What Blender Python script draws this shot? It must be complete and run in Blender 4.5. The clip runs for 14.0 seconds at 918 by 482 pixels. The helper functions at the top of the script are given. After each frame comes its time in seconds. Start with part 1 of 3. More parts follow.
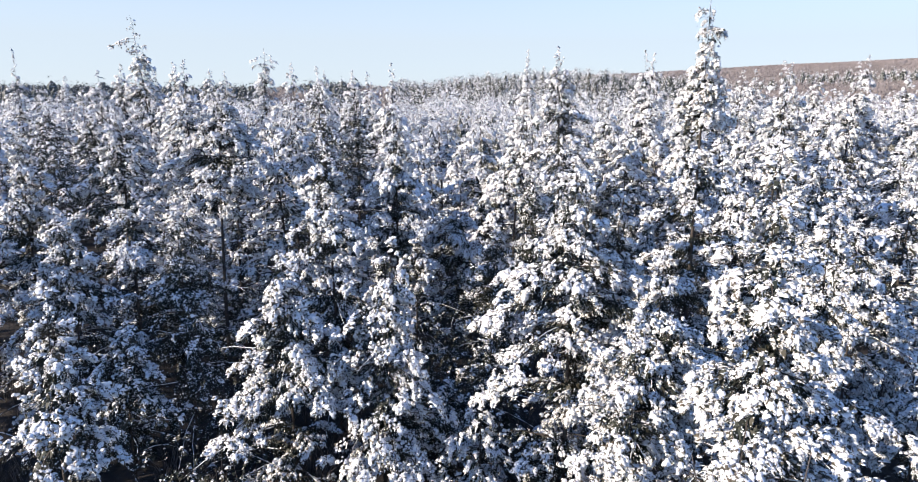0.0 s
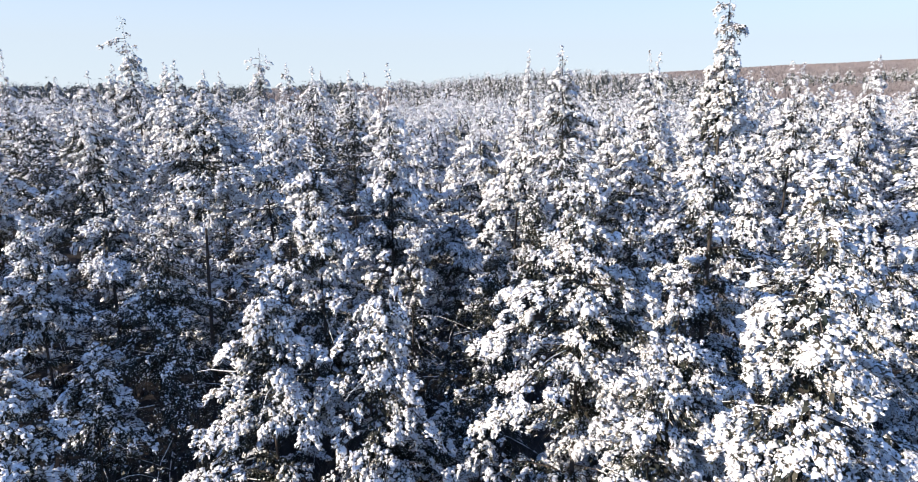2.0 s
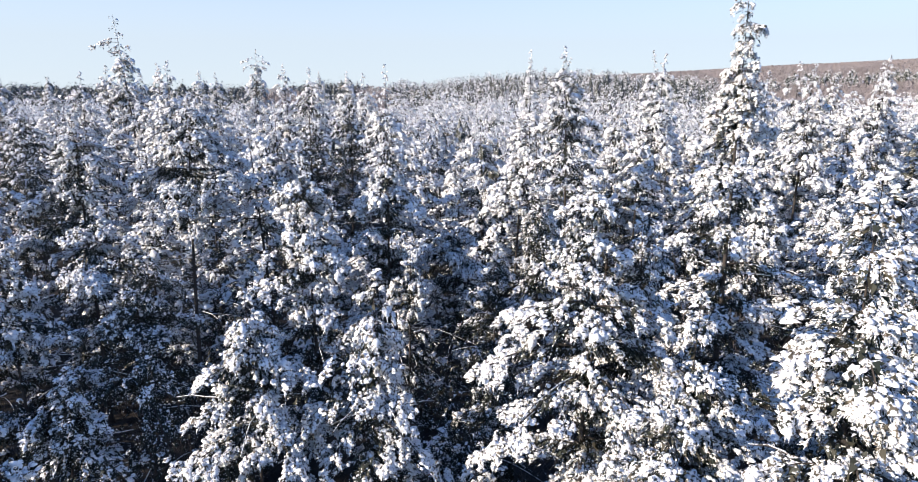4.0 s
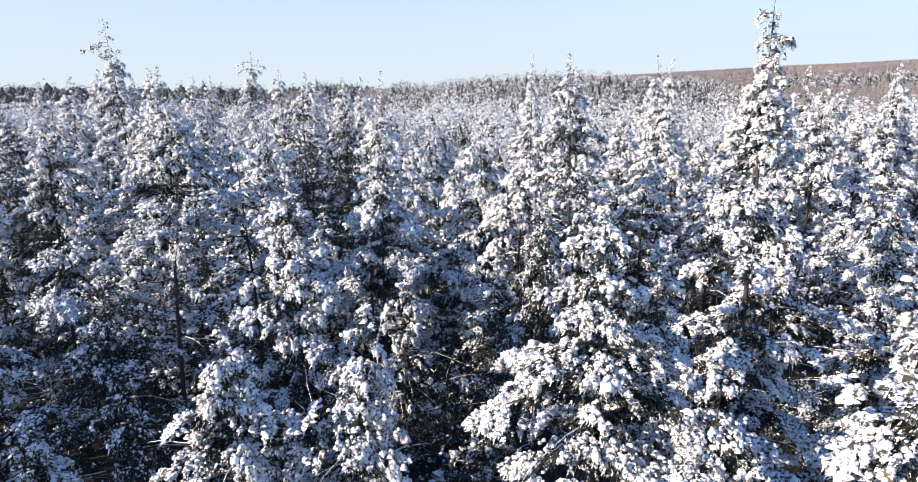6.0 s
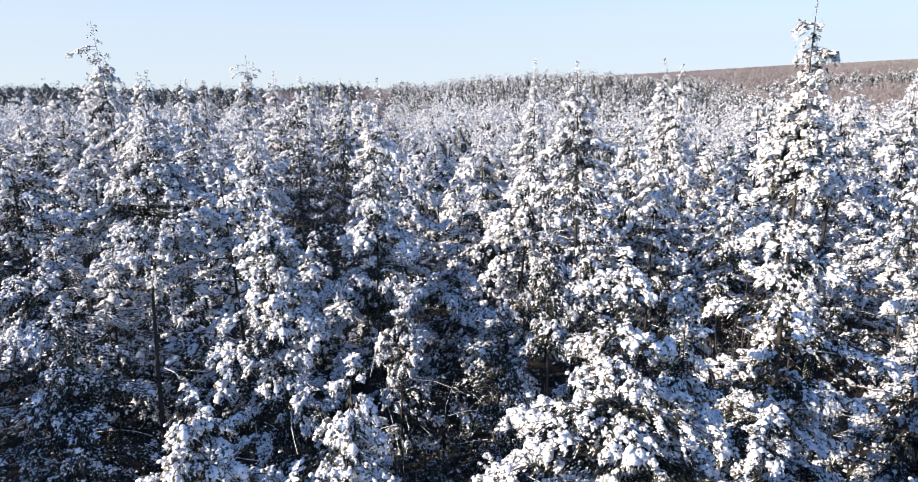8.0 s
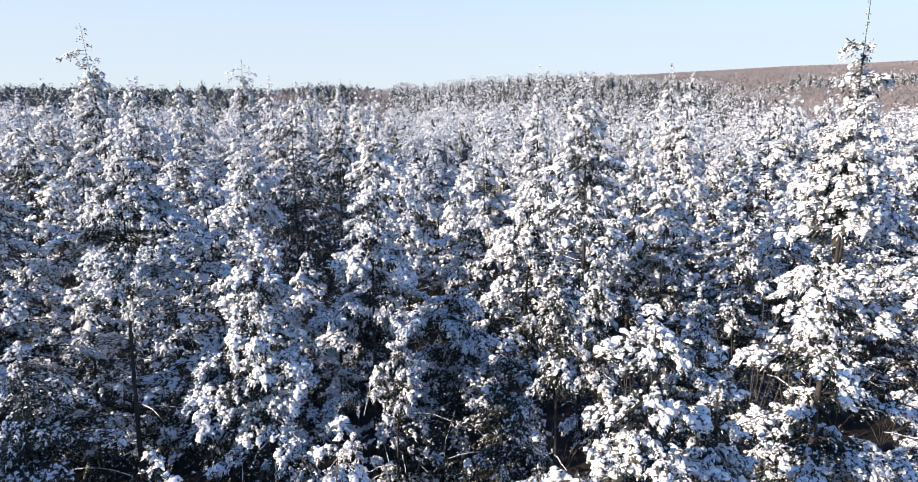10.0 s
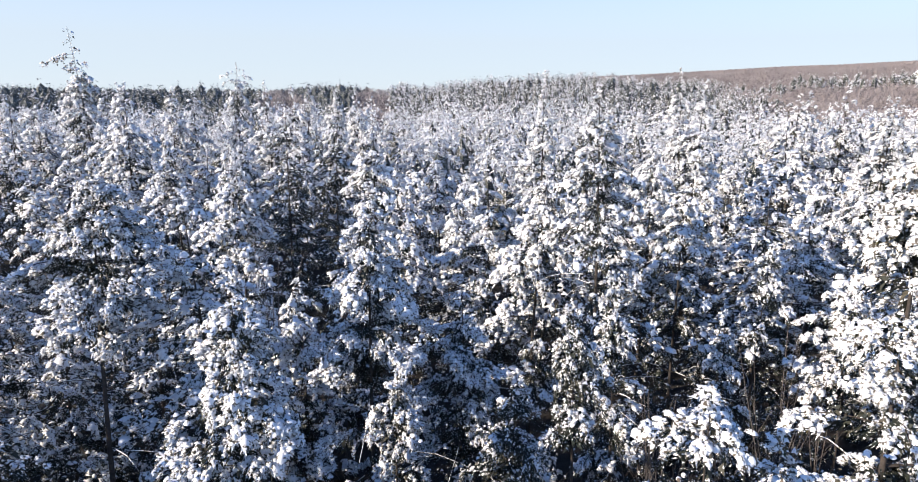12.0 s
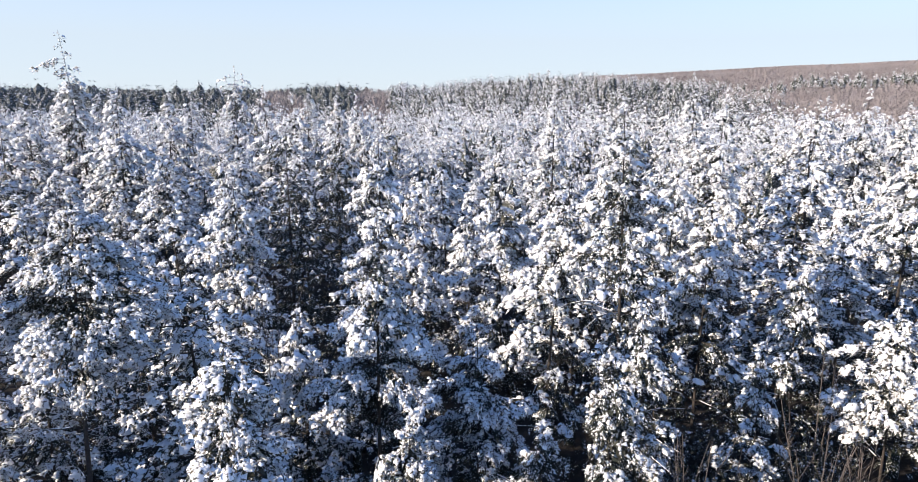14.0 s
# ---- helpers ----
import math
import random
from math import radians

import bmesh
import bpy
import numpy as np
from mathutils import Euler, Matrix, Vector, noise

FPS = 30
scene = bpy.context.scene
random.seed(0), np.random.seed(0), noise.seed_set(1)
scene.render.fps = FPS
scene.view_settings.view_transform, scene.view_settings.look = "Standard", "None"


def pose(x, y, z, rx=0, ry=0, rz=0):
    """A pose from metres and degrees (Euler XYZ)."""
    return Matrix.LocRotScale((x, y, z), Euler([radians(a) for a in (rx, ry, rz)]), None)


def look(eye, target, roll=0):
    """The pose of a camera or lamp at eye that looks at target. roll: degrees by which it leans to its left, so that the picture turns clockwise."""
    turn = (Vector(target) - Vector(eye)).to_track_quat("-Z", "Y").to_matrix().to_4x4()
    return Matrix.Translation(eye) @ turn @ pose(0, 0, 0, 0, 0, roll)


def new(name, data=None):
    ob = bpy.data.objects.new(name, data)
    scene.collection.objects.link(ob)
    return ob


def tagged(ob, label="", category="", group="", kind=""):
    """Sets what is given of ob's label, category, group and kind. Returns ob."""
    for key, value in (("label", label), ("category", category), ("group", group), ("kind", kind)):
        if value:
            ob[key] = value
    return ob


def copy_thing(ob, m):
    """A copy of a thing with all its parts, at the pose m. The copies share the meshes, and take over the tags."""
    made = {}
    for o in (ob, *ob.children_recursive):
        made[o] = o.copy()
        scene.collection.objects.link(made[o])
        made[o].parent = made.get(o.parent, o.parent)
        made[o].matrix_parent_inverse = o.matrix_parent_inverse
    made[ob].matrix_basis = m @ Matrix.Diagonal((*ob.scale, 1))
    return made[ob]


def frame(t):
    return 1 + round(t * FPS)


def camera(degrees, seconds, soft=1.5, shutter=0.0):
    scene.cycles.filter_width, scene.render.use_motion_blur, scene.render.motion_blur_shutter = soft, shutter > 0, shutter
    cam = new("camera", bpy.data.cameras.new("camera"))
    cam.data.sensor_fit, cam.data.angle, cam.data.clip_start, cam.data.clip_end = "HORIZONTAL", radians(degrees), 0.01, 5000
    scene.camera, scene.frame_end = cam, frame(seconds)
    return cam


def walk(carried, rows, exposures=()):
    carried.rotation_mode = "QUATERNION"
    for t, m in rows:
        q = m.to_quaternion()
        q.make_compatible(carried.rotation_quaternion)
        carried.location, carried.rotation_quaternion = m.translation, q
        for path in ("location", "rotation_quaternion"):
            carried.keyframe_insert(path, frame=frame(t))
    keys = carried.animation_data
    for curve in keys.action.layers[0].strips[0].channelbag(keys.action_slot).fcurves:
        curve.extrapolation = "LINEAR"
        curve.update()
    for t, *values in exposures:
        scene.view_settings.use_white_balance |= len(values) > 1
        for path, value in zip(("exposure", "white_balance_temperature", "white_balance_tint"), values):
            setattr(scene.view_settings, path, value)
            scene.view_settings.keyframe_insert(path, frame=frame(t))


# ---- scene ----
# The drone glides ahead over the young forest and slowly climbs; it hardly turns.
cam = camera(70.0, 14.0, soft=0.5)
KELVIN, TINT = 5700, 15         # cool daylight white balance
EYE, TILT = 13.5, -12.83
ROWS = [  # seconds, place from the first eye, small turns in degrees
    (0.0, 0.000, 0.000, 0.000, -0.00, -0.00, -0.00),
    (0.5, 0.001, 0.428, -0.008, -0.01, -0.01, -0.09),
    (1.0, 0.012, 0.870, -0.008, 0.04, -0.02, -0.08),
    (1.5, 0.031, 1.302, -0.007, 0.03, -0.04, -0.03),
    (2.0, 0.062, 1.704, 0.023, 0.07, -0.01, -0.02),
    (2.5, 0.091, 2.059, 0.043, 0.03, 0.03, -0.03),
    (3.0, 0.110, 2.392, 0.062, 0.02, 0.04, -0.02),
    (5.5, 0.189, 4.342, 0.474, 0.10, 0.10, -0.01),
    (6.0, 0.213, 4.797, 0.596, 0.08, 0.09, -0.00),
    (6.5, 0.251, 5.281, 0.727, 0.07, 0.09, -0.01),
    (7.0, 0.265, 5.774, 0.837, 0.05, 0.10, -0.00),
    (7.5, 0.249, 6.283, 0.941, 0.02, 0.13, -0.00),
    (8.0, 0.219, 6.788, 1.052, 0.04, 0.13, 0.00),
    (10.5, 0.143, 9.105, 1.716, 0.03, 0.13, 0.17),
    (11.0, 0.085, 9.629, 1.847, 0.01, 0.12, 0.17),
    (11.5, 0.052, 10.168, 1.944, 0.01, 0.10, 0.18),
    (12.0, 0.013, 10.707, 2.032, -0.00, 0.10, 0.18),
    (12.5, -0.077, 11.228, 2.143, -0.00, 0.08, 0.16),
    (13.0, -0.225, 11.715, 2.262, -0.01, 0.07, 0.16),
    (13.5, -0.389, 12.211, 2.404, -0.03, 0.05, 0.16),
    (14.0, -0.524, 12.735, 2.557, -0.07, 0.03, 0.17),
]
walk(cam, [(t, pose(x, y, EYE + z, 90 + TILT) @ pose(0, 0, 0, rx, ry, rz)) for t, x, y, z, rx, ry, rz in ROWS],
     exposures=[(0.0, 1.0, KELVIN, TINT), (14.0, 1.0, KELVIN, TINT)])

# ---- world, sun, exposure ----
SUN_EL, SUN_AZ = 22.0, 249.0        # degrees above the horizon; degrees clockwise from straight ahead
world = bpy.data.worlds.new("winter_sky")
scene.world = world
world.use_nodes = True
wn = world.node_tree.nodes
sky = wn.new("ShaderNodeTexSky")
sky.sky_type = "NISHITA"
sky.sun_disc = False
sky.sun_elevation, sky.sun_rotation = radians(SUN_EL), radians(SUN_AZ)
sky.altitude, sky.air_density, sky.dust_density, sky.ozone_density = 1500, 1.0, 0.05, 3.6
wn["Background"].inputs["Strength"].default_value = 0.111
haze = wn.new("ShaderNodeMix")       # thin winter haze, densest towards the horizon
haze.data_type = "RGBA"
place = wn.new("ShaderNodeTexCoord")
height = wn.new("ShaderNodeSeparateXYZ")
share = wn.new("ShaderNodeMapRange")
share.inputs["From Min"].default_value, share.inputs["From Max"].default_value = 0.07, 0.40
share.inputs["To Min"].default_value, share.inputs["To Max"].default_value = 0.92, 0.0
for a, b in ((place.outputs["Generated"], height.inputs[0]), (height.outputs["Z"], share.inputs["Value"]), (share.outputs["Result"], haze.inputs["Factor"])):
    world.node_tree.links.new(a, b)
haze.inputs["B"].default_value = (3.46, 3.68, 3.47, 1)
world.node_tree.links.new(sky.outputs["Color"], haze.inputs["A"])
world.node_tree.links.new(haze.outputs["Result"], wn["Background"].inputs["Color"])

to_sun = Vector((math.sin(radians(SUN_AZ)) * math.cos(radians(SUN_EL)),
                 math.cos(radians(SUN_AZ)) * math.cos(radians(SUN_EL)), math.sin(radians(SUN_EL))))
sun = new("sun", bpy.data.lights.new("sun", "SUN"))
sun.data.energy, sun.data.angle, sun.data.color = 4.2, radians(0.6), (1.0, 0.815, 0.56)
sun.matrix_world = look(to_sun * 300, (0, 0, 0))


# ---- materials ----
def material(name, rough=0.7):
    m = bpy.data.materials.new(name)
    m.use_nodes = True
    t = m.node_tree
    b = t.nodes["Principled BSDF"]
    b.inputs["Roughness"].default_value = rough
    return m, t, b


def node(t, kind, **inputs):
    n = t.nodes.new("ShaderNode" + kind)
    for key, value in inputs.items():
        n.inputs[key.replace("_", " ")].default_value = value
    return n


def ramp(t, source, stops):
    r = t.nodes.new("ShaderNodeValToRGB")
    while len(r.color_ramp.elements) < len(stops):
        r.color_ramp.elements.new(0.5)
    for e, (at, colour) in zip(r.color_ramp.elements, stops):
        e.position, e.color = at, (*colour, 1)
    t.links.new(source, r.inputs["Fac"])
    return r.outputs["Color"]


def bump(t, b, source, strength, distance):
    n = node(t, "Bump", Strength=strength, Distance=distance)
    t.links.new(source, n.inputs["Height"])
    t.links.new(n.outputs["Normal"], b.inputs["Normal"])


def noise_at(t, scale, detail=3.0, rough=0.55):
    c = t.nodes.new("ShaderNodeTexCoord")
    n = node(t, "TexNoise", Scale=scale, Detail=detail, Roughness=rough)
    t.links.new(c.outputs["Object"], n.inputs["Vector"])
    return n.outputs["Fac"]


def puffs_at(t, scale, patchy):
    """Round puffs of snow: small in the middle of each, large in the gaps between them; patchy adds wider bare spots."""
    c = t.nodes.new("ShaderNodeTexCoord")
    v = node(t, "TexVoronoi", Scale=scale)
    t.links.new(c.outputs["Object"], v.inputs["Vector"])
    wide = node(t, "MapRange", To_Min=-patchy, To_Max=patchy)
    t.links.new(noise_at(t, 2.6, 4, 0.65), wide.inputs["Value"])
    add = t.nodes.new("ShaderNodeMath")
    add.operation = "ADD"
    t.links.new(v.outputs["Distance"], add.inputs[0])
    t.links.new(wide.outputs["Result"], add.inputs[1])
    fine = node(t, "MapRange", To_Min=-0.5, To_Max=0.5)        # single needles and crumbs of snow
    t.links.new(noise_at(t, scale * 2.4, 2, 0.6), fine.inputs["Value"])
    crumb = t.nodes.new("ShaderNodeMath")
    crumb.operation = "ADD"
    t.links.new(add.outputs[0], crumb.inputs[0])
    t.links.new(fine.outputs["Result"], crumb.inputs[1])
    return v.outputs["Distance"], crumb.outputs[0]


def mix(t, fac, a, b):
    n = t.nodes.new("ShaderNodeMix")
    n.data_type = "RGBA"
    t.links.new(fac, n.inputs["Factor"])
    t.links.new(a, n.inputs["A"])
    t.links.new(b, n.inputs["B"])
    return n.outputs["Result"]


def snow_material(name, scale, bare=0.665):
    """Fresh snow in small puffs, with needles poking through it here and there."""
    m, t, b = material(name, 0.65)
    white = ramp(t, noise_at(t, 1.3, 4), [(0.3, (0.85, 0.855, 0.865)), (0.7, (0.91, 0.91, 0.91))])
    dark = ramp(t, noise_at(t, 5.0, 2), [(0.35, (0.042, 0.045, 0.033)), (0.7, (0.15, 0.122, 0.088))])
    dome, gap = puffs_at(t, scale, 0.4)
    colour = mix(t, ramp(t, gap, [(bare - 0.06, (1, 1, 1)), (bare + 0.06, (0, 0, 0))]), dark, white)
    t.links.new(colour, b.inputs["Base Color"])
    bump(t, b, dome, -0.8, 0.05)
    return m


def foliage_material(name, stops, rough=0.6, dusted=0.70, scale=12.0):
    """Needles, powdered with snow in puffs, the more the higher dusted is."""
    m, t, b = material(name, rough)
    g = t.nodes.new("ShaderNodeNewGeometry")
    leaf = ramp(t, g.outputs["Random Per Island"], stops)
    patch = ramp(t, noise_at(t, 0.7, 3), [(0.45, stops[0][1]), (0.75, stops[-1][1])])
    half = node(t, "Value")
    half.outputs[0].default_value = 0.4
    green = mix(t, half.outputs[0], leaf, patch)
    dome, dust = puffs_at(t, scale, 0.42)
    white = ramp(t, noise_at(t, 1.1, 3), [(0.3, (0.83, 0.838, 0.85)), (0.7, (0.90, 0.902, 0.905))])
    colour = mix(t, ramp(t, dust, [(dusted - 0.06, (1, 1, 1)), (dusted + 0.06, (0, 0, 0))]), green, white)
    t.links.new(colour, b.inputs["Base Color"])
    bump(t, b, dome, -0.5, 0.03)
    b.inputs["Specular IOR Level"].default_value = 0.25
    return m


def bark_material(name, dark, light, scale):
    m, t, b = material(name, 0.85)
    n = noise_at(t, scale, 5, 0.65)
    t.links.new(ramp(t, n, [(0.3, dark), (0.72, light)]), b.inputs["Base Color"])
    bump(t, b, n, 0.6, 0.02)
    return m


def ground_material():
    m, t, b = material("forest_floor", 0.9)
    litter = ramp(t, noise_at(t, 2.2, 6, 0.7), [(0.3, (0.014, 0.012, 0.011)), (0.7, (0.045, 0.036, 0.032))])
    white = ramp(t, noise_at(t, 6.0, 3), [(0.3, (0.75, 0.77, 0.8)), (0.7, (0.86, 0.87, 0.88))])
    patch = ramp(t, noise_at(t, 0.55, 7, 0.7), [(0.72, (0, 0, 0)), (0.78, (1, 1, 1))])
    t.links.new(mix(t, patch, litter, white), b.inputs["Base Color"])
    bump(t, b, noise_at(t, 5.0, 6, 0.7), 0.8, 0.08)
    return m


SNOW = snow_material("snow_puffs", 12.0)
FAR_SNOW = snow_material("snow_puffs_far", 6.5, 0.71)
THICK_SNOW = snow_material("snow_clumps", 3.0, 0.7)
NEEDLES = foliage_material("cedar_needles", [(0.0, (0.028, 0.035, 0.021)), (0.5, (0.056, 0.06, 0.028)), (0.85, (0.10, 0.09, 0.042)), (1.0, (0.16, 0.115, 0.06))])
DUSTED = foliage_material("snow_dusted_needles", [(0.0, (0.03, 0.036, 0.022)), (0.6, (0.07, 0.07, 0.035)), (1.0, (0.14, 0.11, 0.06))], dusted=0.70, scale=6.5)
# Little snow reaches these; their darker, bluer colour also paints the crown's shade.
INNER = foliage_material("sheltered_shade_needles", [(0.0, (0.018, 0.026, 0.022)), (0.6, (0.038, 0.042, 0.032)), (1.0, (0.075, 0.065, 0.045))], dusted=0.25)
OLIVE = foliage_material("olive_needles", [(0.0, (0.04, 0.045, 0.02)), (0.5, (0.10, 0.09, 0.035)), (1.0, (0.20, 0.15, 0.06))])
FAR_NEEDLES = foliage_material("far_needles", [(0.0, (0.04, 0.048, 0.045)), (1.0, (0.08, 0.085, 0.075))], 0.8, dusted=0.25, scale=3.0)
PALE_NEEDLES = foliage_material("far_dusted_needles", [(0.0, (0.03, 0.036, 0.03)), (1.0, (0.08, 0.08, 0.06))], 0.8, dusted=0.5, scale=3.0)
BARK = bark_material("grey_brown_bark", (0.025, 0.021, 0.018), (0.075, 0.06, 0.05), 14)
TWIG = bark_material("bare_twig_bark", (0.06, 0.052, 0.048), (0.16, 0.14, 0.13), 9)
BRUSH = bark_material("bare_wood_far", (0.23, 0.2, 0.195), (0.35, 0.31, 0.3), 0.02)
FLOOR = ground_material()


# ---- mesh helpers ----
def tri_mesh(name, verts, tris, mat, smooth=False):
    me = bpy.data.meshes.new(name)
    verts, tris = np.asarray(verts, np.float32), np.asarray(tris, np.int32)
    me.vertices.add(len(verts))
    me.vertices.foreach_set("co", verts.ravel())
    me.loops.add(tris.size)
    me.loops.foreach_set("vertex_index", tris.ravel())
    me.polygons.add(len(tris))
    me.polygons.foreach_set("loop_start", np.arange(0, tris.size, 3, dtype=np.int32))
    me.polygons.foreach_set("use_smooth", np.full(len(tris), smooth))
    me.materials.append(mat)
    me.update(calc_edges=True)
    return me


def part(name, mesh, parent, label=""):
    ob = new(name, mesh)
    ob.parent = parent
    return tagged(ob, label)


def join(pieces):
    """Several (verts, tris) as one."""
    base, vs, ts = 0, [], []
    for v, t in pieces:
        vs.append(v)
        ts.append(t + base)
        base += len(v)
    return np.concatenate(vs), np.concatenate(ts)


def frames(d):
    """Side and up for an array of unit directions."""
    side = np.cross(d, (0.0, 0.0, 1.0))
    side /= np.maximum(np.linalg.norm(side, axis=1, keepdims=True), 1e-6)
    return side, np.cross(side, d)


def tubes(points, radii, sides=4):
    """Tubes along points (n, k, 3) with radii (n, k)."""
    n, k, _ = points.shape
    d = np.gradient(points, axis=1)
    d /= np.maximum(np.linalg.norm(d, axis=2, keepdims=True), 1e-6)
    ref = np.where(np.abs(d[:, :, 2:3]) > 0.9, (1.0, 0.0, 0.0), (0.0, 0.0, 1.0))
    a = np.cross(d, ref)
    a /= np.maximum(np.linalg.norm(a, axis=2, keepdims=True), 1e-6)
    b = np.cross(d, a)
    ang = np.arange(sides) * 2 * np.pi / sides
    ring = a[:, :, None] * np.cos(ang)[:, None] + b[:, :, None] * np.sin(ang)[:, None]
    v = (points[:, :, None] + ring * radii[:, :, None, None]).reshape(-1, 3)
    i = np.arange(n)[:, None, None] * k * sides
    j = np.arange(k - 1)[None, :, None] * sides
    s = np.arange(sides)[None, None, :]
    p, q = i + j + s, i + j + (s + 1) % sides
    t = np.stack([np.stack([p, q, q + sides], -1), np.stack([p, q + sides, p + sides], -1)], 3).reshape(-1, 3)
    return v, t


def lumps(rng, pos, d, size, ring=5):
    """Small uneven caps of snow lying on the sprays, along the directions d."""
    n = len(pos)
    d = d * (1, 1, 0.75) + rng.normal(0, 0.2, (n, 3))
    d /= np.linalg.norm(d, axis=1, keepdims=True)
    side, up = frames(d)
    ang = np.arange(ring) * 2 * np.pi / ring
    jit = rng.uniform(0.82, 1.18, (n, ring))
    local = np.zeros((n, ring + 1, 3))
    local[:, :ring, 0] = np.cos(ang) * jit * 1.12
    local[:, :ring, 1] = np.sin(ang) * jit * 0.98
    local[:, :ring, 2] = rng.uniform(-0.5, -0.05, (n, ring))
    local[:, ring] = np.stack([rng.uniform(-0.35, 0.35, n), rng.uniform(-0.35, 0.35, n), rng.uniform(0.4, 0.75, n)], 1)
    local *= size[:, None, None]
    v = pos[:, None] + local[..., 0:1] * d[:, None] + local[..., 1:2] * side[:, None] + local[..., 2:3] * up[:, None]
    k = np.arange(ring)
    tpl = np.stack([k, (k + 1) % ring, np.full(ring, ring)], 1)
    t = (np.arange(n) * (ring + 1))[:, None, None] + tpl
    return v.reshape(-1, 3), t.reshape(-1, 3)


def clumps(rng, pos, d, size):
    """Larger rounded clumps of snow that have gathered on a bough."""
    n, ring = len(pos), 6
    side, up = frames(d)
    ang = np.arange(ring) * 2 * np.pi / ring
    local = np.zeros((n, 2 * ring + 1, 3))
    for k, (rad, low, high) in enumerate(((1.0, -0.5, -0.1), (0.72, 0.2, 0.45))):
        jit = rng.uniform(0.75, 1.25, (n, ring)) * rad
        local[:, k * ring:(k + 1) * ring] = np.stack([np.cos(ang) * jit * 1.2, np.sin(ang) * jit * 0.9, rng.uniform(low, high, (n, ring))], 2)
    local[:, -1] = np.stack([rng.uniform(-0.2, 0.2, n), rng.uniform(-0.2, 0.2, n), rng.uniform(0.5, 0.75, n)], 1)
    local *= size[:, None, None]
    v = pos[:, None] + local[..., 0:1] * d[:, None] + local[..., 1:2] * side[:, None] + local[..., 2:3] * up[:, None]
    k = np.arange(ring)
    q = (k + 1) % ring
    tpl = np.concatenate([np.stack([k, q, q + ring], 1), np.stack([k, q + ring, k + ring], 1), np.stack([k + ring, q + ring, np.full(ring, 2 * ring)], 1)])
    return v.reshape(-1, 3), ((np.arange(n) * (2 * ring + 1))[:, None, None] + tpl).reshape(-1, 3)


def blades(rng, pos, d, length, width, fan):
    """Pointed sprays of needles, fan of them at each place."""
    pos, d, length, width = (np.repeat(x, fan, axis=0) for x in (pos, d, length, width))
    n = len(pos)
    d = d + rng.normal(0, 0.42, (n, 3)) + (0, 0, -0.12)
    d /= np.linalg.norm(d, axis=1, keepdims=True)
    side, up = frames(d)
    roll = rng.uniform(-0.9, 0.9, n)[:, None]
    side = side * np.cos(roll) + up * np.sin(roll)
    length, width = (length * rng.uniform(0.6, 1.3, n))[:, None], width[:, None]
    start = pos - d * length * 0.35
    mid = start + d * length * 0.55
    tip = start + d * length + (0, 0, -1) * length * 0.18
    v = np.stack([mid - side * width * 1.3 - d * length * 0.25, tip, mid + side * width * 1.3 - d * length * 0.2], 1)
    return v.reshape(-1, 3), np.arange(n * 3).reshape(-1, 3)


